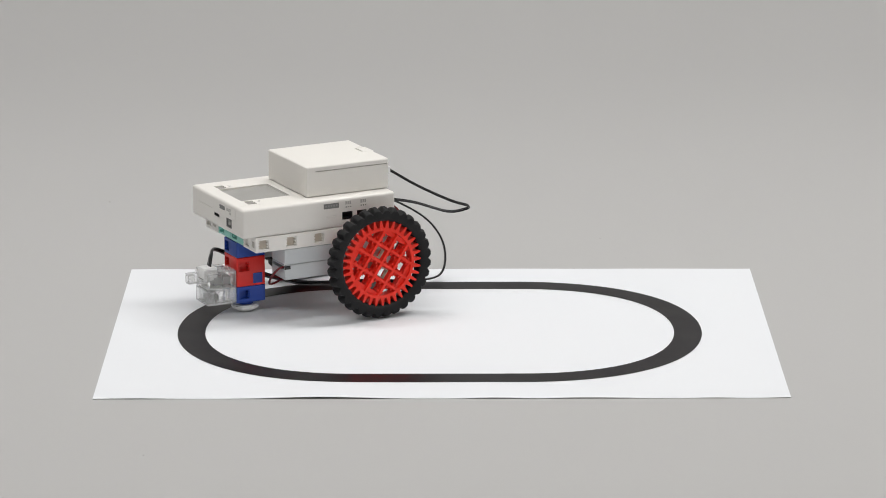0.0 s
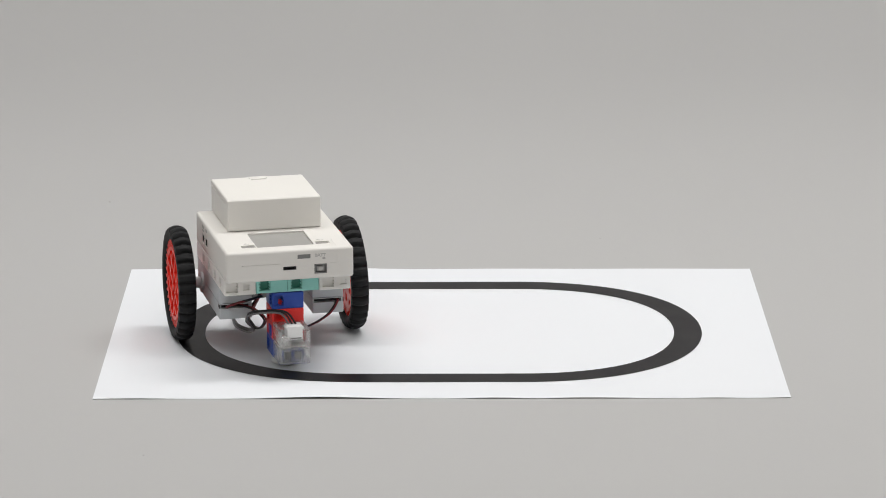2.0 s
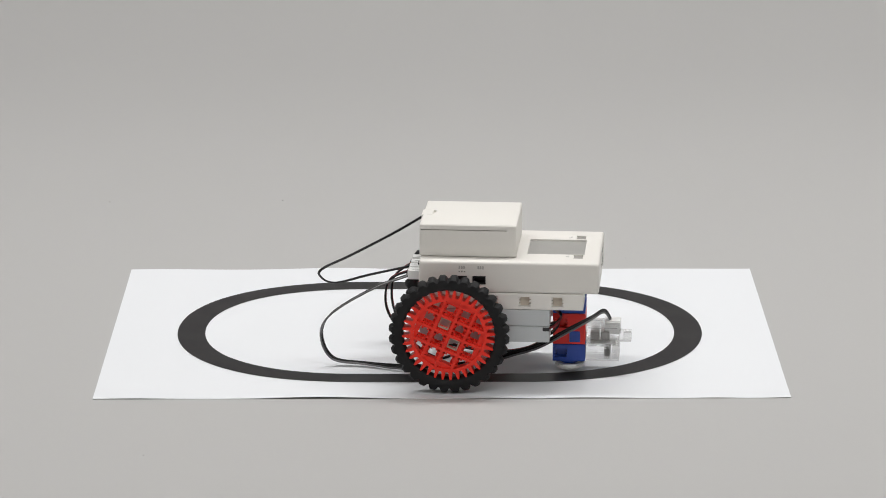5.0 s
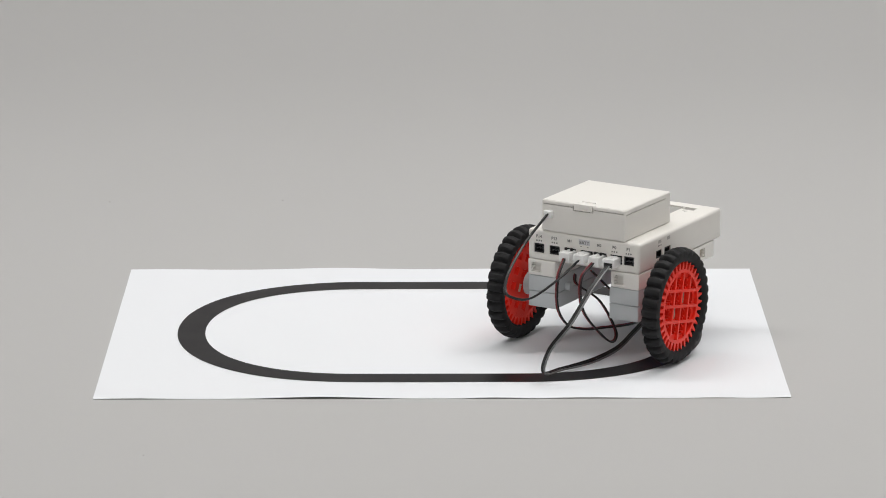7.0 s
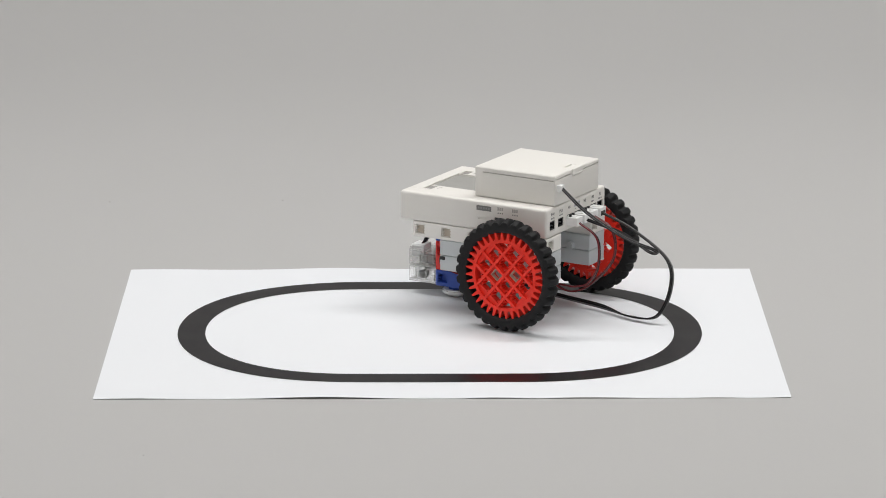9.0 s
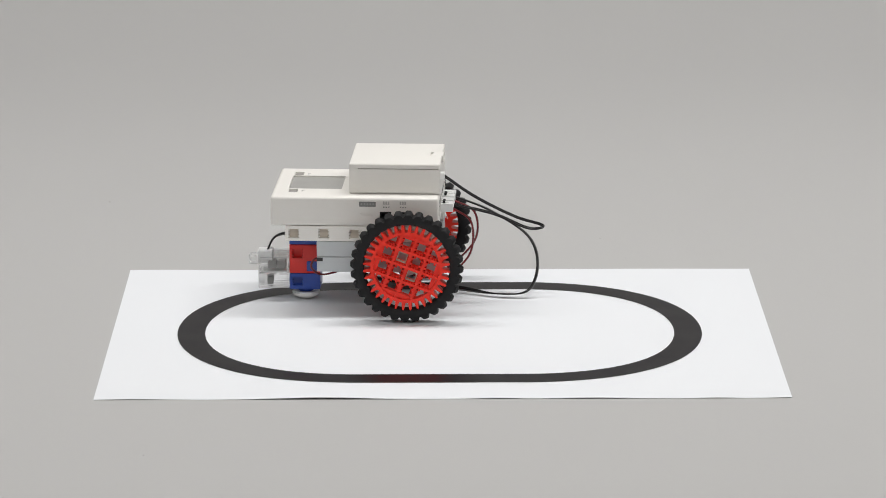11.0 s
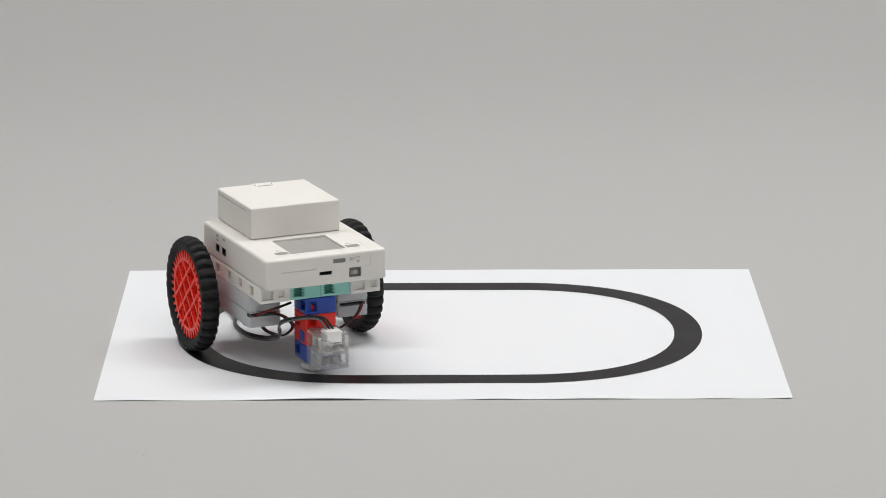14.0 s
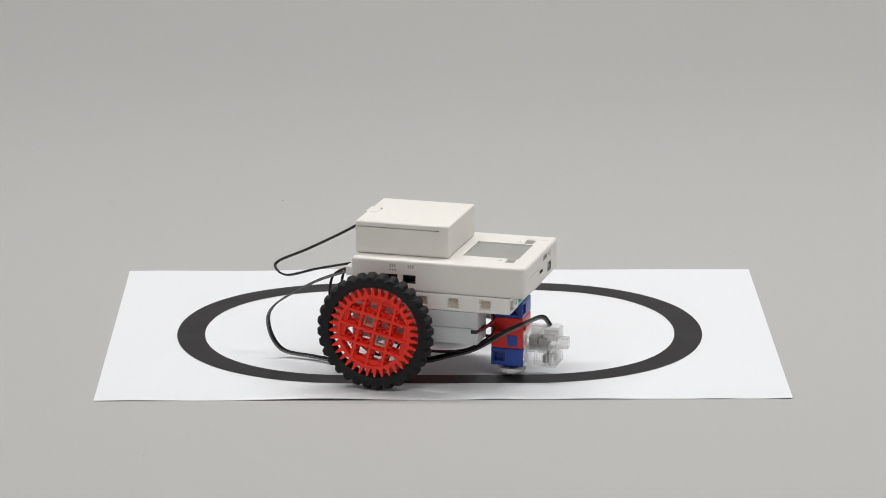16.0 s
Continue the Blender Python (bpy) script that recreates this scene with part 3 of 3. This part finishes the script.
# ---- wheels ----
def tyre_mesh():
    bm = bmesh.new()
    lugs, steps = 32, 8
    n = lugs * steps
    prof = [(28.4, -4.6), (30.0, -5.4), (32.6, -5.6), (34.6, -5.2), (35.5, -3.9), (36.5, -1.2), (36.5, 1.2), (35.5, 3.9), (34.6, 5.2), (32.6, 5.6), (30.0, 5.4), (28.4, 4.6), (27.6, 3.0), (27.6, -3.0)]
    rings = []
    for i in range(n):
        a = 2 * math.pi * i / n
        ring = []
        for j, (r, w) in enumerate(prof):
            if r > 33:
                k = i % steps
                groove = 1.0 if k in (0, 1) else 0.35 if k in (2, 7) else 0.0
                r -= (2.4 if r > 35 else 1.6) * groove
            ring.append(bm.verts.new((r * math.sin(a) / 1000, w / 1000, r * math.cos(a) / 1000)))
        rings.append(ring)
    m = len(prof)
    for i in range(n):
        p, q = rings[i], rings[(i + 1) % n]
        for j in range(m):
            bm.faces.new((p[j], p[(j + 1) % m], q[(j + 1) % m], q[j]))
    return bm


def rim_mesh():
    """Ring, grid of bars and backing plate with square windows, all red."""
    bm = bmesh.new()

    def ring(r0, r1, y0, y1, n=72):
        loops = [[bm.verts.new((r * math.sin(2 * math.pi * i / n) / 1000, y / 1000, r * math.cos(2 * math.pi * i / n) / 1000)) for i in range(n)] for r, y in ((r0, y0), (r1, y0), (r1, y1), (r0, y1))]
        for a, b in zip(loops, loops[1:] + loops[:1]):
            for i in range(n):
                bm.faces.new((a[i], a[(i + 1) % n], b[(i + 1) % n], b[i]))

    ring(21.2, 23.2, -3.2, 4.1)
    for y0, y1, w in ((1.4, 4.2, 0.85), (-2.0, 1.4, 1.4), (-3.2, -2.0, 2.3)):
        for c in (-9.7, 0.0, 9.7):
            h = math.sqrt(21.2 ** 2 - c * c)
            add_box(bm, c - w, c + w, y0, y1, -h, h)
            add_box(bm, -h, h, y0 + 0.03, y1 - 0.03, c - w, c + w)
    for c in (-19.2, 19.2):
        h = math.sqrt(22.4 ** 2 - 17.6 ** 2)
        add_box(bm, c - 1.6, c + 1.6, -3.1, 2.4, -h, h)
        add_box(bm, -h, h, -3.07, 2.37, c - 1.6, c + 1.6)
    # two ribs on each wall of every cell but the two that hold the pegs
    for c in (-9.7, 0.0, 9.7):
        for cell in (-14.55, -4.85, 4.85, 14.55):
            for side in (-1, 1):
                at = c + side * 4.85
                if at * cell < 0 and max(abs(at), abs(cell)) < 5:
                    continue
                a, b = sorted((c, c + side * 2.4))
                for u in (cell - 1.75, cell + 1.75):
                    if u * u + (abs(c) + 2.4) ** 2 < 20.6 ** 2:
                        add_box(bm, a, b, -3.15, 2.7, u - 0.6, u + 0.6)
                        add_box(bm, u - 0.6, u + 0.6, -3.12, 2.67, a, b)
    return bm


def tooth_mesh():
    bm = bmesh.new()
    pts = [(-1.35, 22.6), (1.35, 22.6), (0.75, 27.0), (0.45, 28.2), (-0.45, 28.2), (-0.75, 27.0)]
    a = [bm.verts.new((x / 1000, -0.0034, z / 1000)) for x, z in pts]
    b = [bm.verts.new((x / 1000, 0.0040, z / 1000)) for x, z in pts]
    bm.faces.new(a[::-1]), bm.faces.new(b)
    for i in range(6):
        bm.faces.new((a[i], a[(i + 1) % 6], b[(i + 1) % 6], b[i]))
    return bm


def wheel():
    """A wheel whose outer face looks along +y, turned about for the right side."""
    w = part("wheel", rim_mesh(), RED, robot, "red gear wheel with a ribbed square grid and a black tyre")
    part("tyre", tyre_mesh(), RUBBER, w, "black rubber tyre with deep tread lugs", smooth=True)
    for k in range(36):
        if k == 0:
            t = part("tooth", tooth_mesh(), RED, w)
            me = t.data
        else:
            t = new("tooth", me)
            t.parent = w
        t.matrix_local = pose(0, 0, 0, 0, 10 * k + 5, 0)
    for sx, sz in ((-1, 1), (1, -1)):
        c = 4.85
        bm = bmesh.new()
        for a, b, d, e in ((-3.2, 3.2, 2.65, 3.2), (-3.2, 3.2, -3.2, -2.65), (-3.2, -2.65, -2.6, 2.6), (2.65, 3.2, -2.6, 2.6)):
            add_box(bm, sx * c + a, sx * c + b, -3.0, 1.3, sz * c + d, sz * c + e, bevel=0.1, segments=1)
        part("peg_sleeve", bm, TAN, w, "small hollow tan square peg")
    return w


left_wheel, right_wheel = wheel(), wheel()


# ---- motion ----
TRACK = [
    (0.0, -0.0651, 0.0790, 207.3), (0.2, -0.0740, 0.0738, 214.5), (0.4, -0.0822, 0.0676, 220.8), (0.6, -0.0896, 0.0606, 226.5),
    (0.8, -0.0964, 0.0528, 232.2), (1.0, -0.1023, 0.0442, 238.8), (1.2, -0.1073, 0.0349, 246.7), (1.4, -0.1110, 0.0249, 255.6),
    (1.6, -0.1132, 0.0143, 264.6), (1.8, -0.1136, 0.0035, 273.6), (2.0, -0.1122, -0.0073, 283.2), (2.2, -0.1087, -0.0176, 293.6),
    (2.4, -0.1036, -0.0272, 303.9), (2.6, -0.0972, -0.0357, 312.8), (2.8, -0.0899, -0.0431, 319.7), (3.0, -0.0821, -0.0495, 324.9),
    (3.2, -0.0739, -0.0549, 328.7), (3.4, -0.0654, -0.0597, 331.9), (3.6, -0.0568, -0.0643, 334.9), (3.8, -0.0479, -0.0685, 338.0),
    (4.0, -0.0388, -0.0721, 341.2), (4.2, -0.0295, -0.0749, 344.4), (4.4, -0.0200, -0.0772, 347.3), (4.6, -0.0104, -0.0791, 350.1),
    (4.8, -0.0007, -0.0806, 352.6), (5.0, 0.0090, -0.0816, 355.2), (5.2, 0.0188, -0.0822, 358.2), (5.4, 0.0286, -0.0822, 361.8),
    (5.6, 0.0385, -0.0815, 366.2), (5.8, 0.0482, -0.0799, 371.8), (6.0, 0.0578, -0.0773, 378.5), (6.2, 0.0670, -0.0735, 386.2),
    (6.4, 0.0758, -0.0683, 394.7), (6.6, 0.0840, -0.0619, 403.0), (6.8, 0.0913, -0.0543, 410.7), (7.0, 0.0976, -0.0458, 418.3),
    (7.2, 0.1026, -0.0366, 426.6), (7.4, 0.1061, -0.0265, 435.8), (7.6, 0.1078, -0.0158, 446.0), (7.8, 0.1075, -0.0045, 457.2),
    (8.0, 0.1049, 0.0067, 469.2), (8.2, 0.1001, 0.0174, 481.5), (8.4, 0.0936, 0.0268, 492.6), (8.6, 0.0860, 0.0345, 501.0),
    (8.8, 0.0781, 0.0407, 506.2), (9.0, 0.0701, 0.0457, 509.2), (9.2, 0.0621, 0.0502, 511.2), (9.4, 0.0540, 0.0542, 513.1),
    (9.6, 0.0458, 0.0580, 515.4), (9.8, 0.0374, 0.0615, 518.0), (10.0, 0.0288, 0.0647, 520.7), (10.2, 0.0198, 0.0676, 523.5),
    (10.4, 0.0105, 0.0700, 526.4), (10.6, 0.0009, 0.0720, 529.3), (10.8, -0.0089, 0.0735, 532.7), (11.0, -0.0189, 0.0743, 536.7),
    (11.2, -0.0290, 0.0744, 541.7), (11.4, -0.0392, 0.0737, 547.6), (11.6, -0.0492, 0.0720, 553.8), (11.8, -0.0589, 0.0694, 559.9),
    (12.0, -0.0682, 0.0657, 566.3), (12.2, -0.0769, 0.0608, 573.5), (12.4, -0.0850, 0.0545, 581.6), (12.6, -0.0922, 0.0467, 590.3),
    (12.8, -0.0984, 0.0375, 599.1), (13.0, -0.1034, 0.0275, 607.3), (13.2, -0.1070, 0.0171, 614.9), (13.4, -0.1091, 0.0066, 622.7),
    (13.6, -0.1097, -0.0038, 631.5), (13.8, -0.1084, -0.0140, 641.8), (14.0, -0.1052, -0.0238, 653.5), (14.2, -0.1000, -0.0329, 665.6),
    (14.4, -0.0932, -0.0410, 676.4), (14.6, -0.0853, -0.0480, 684.5), (14.8, -0.0770, -0.0539, 689.6), (15.0, -0.0684, -0.0591, 692.7),
    (15.2, -0.0597, -0.0636, 695.1), (15.4, -0.0511, -0.0677, 697.3), (15.6, -0.0424, -0.0713, 699.4), (15.8, -0.0336, -0.0744, 701.6),
    (16.0, -0.0248, -0.0772, 703.9),
]
ROLL_LEFT, ROLL_RIGHT = 0.0345, 0.0365      # working radii, with a little slip
LEFT_START, RIGHT_START = 54.9, 15.8


def motions():
    walk(robot, [(t, pose(x, y, 0.0006, 0, 0, a)) for t, x, y, a in TRACK])
    # the sheet is nudged a little as the robot drives over it
    nudges = ((0, 0, 0), (4.2, 0, 0), (6.5, 0, 0.06), (9.2, -0.1, 0.09), (11.3, -1.1, 0.27), (12.6, -2.0, 0.29), (13.5, -2.4, 0.32), (16, -2.6, 0.35))
    walk(paper, [(t, pose(0, y / 1000, 0, 0, 0, a)) for t, y, a in nudges])
    left, right = LEFT_START, RIGHT_START
    rows_left, rows_right = [], []
    last = None
    for t, x, y, a in TRACK:
        if last:
            mid = radians((a + last[2]) / 2)
            forward = (x - last[0]) * math.cos(mid) + (y - last[1]) * math.sin(mid)
            turn = radians(a - last[2]) * 0.058
            left += math.degrees((forward - turn) / ROLL_LEFT)
            right += math.degrees((forward + turn) / ROLL_RIGHT)
        last = (x, y, a)
        # the left wheel leans in a little at its top
        rows_left.append((t, pose(0, WHEEL_Y / 1000, WHEEL_R / 1000 + 0.0003, 2.2, 0, 0) @ pose(0, 0, 0, 0, left, 0)))
        rows_right.append((t, pose(0, -WHEEL_Y / 1000, WHEEL_R / 1000 + 0.0003, 0, right, 0) @ pose(0, 0, 0, 0, 0, 180)))
    walk(left_wheel, rows_left)
    walk(right_wheel, rows_right)


motions()
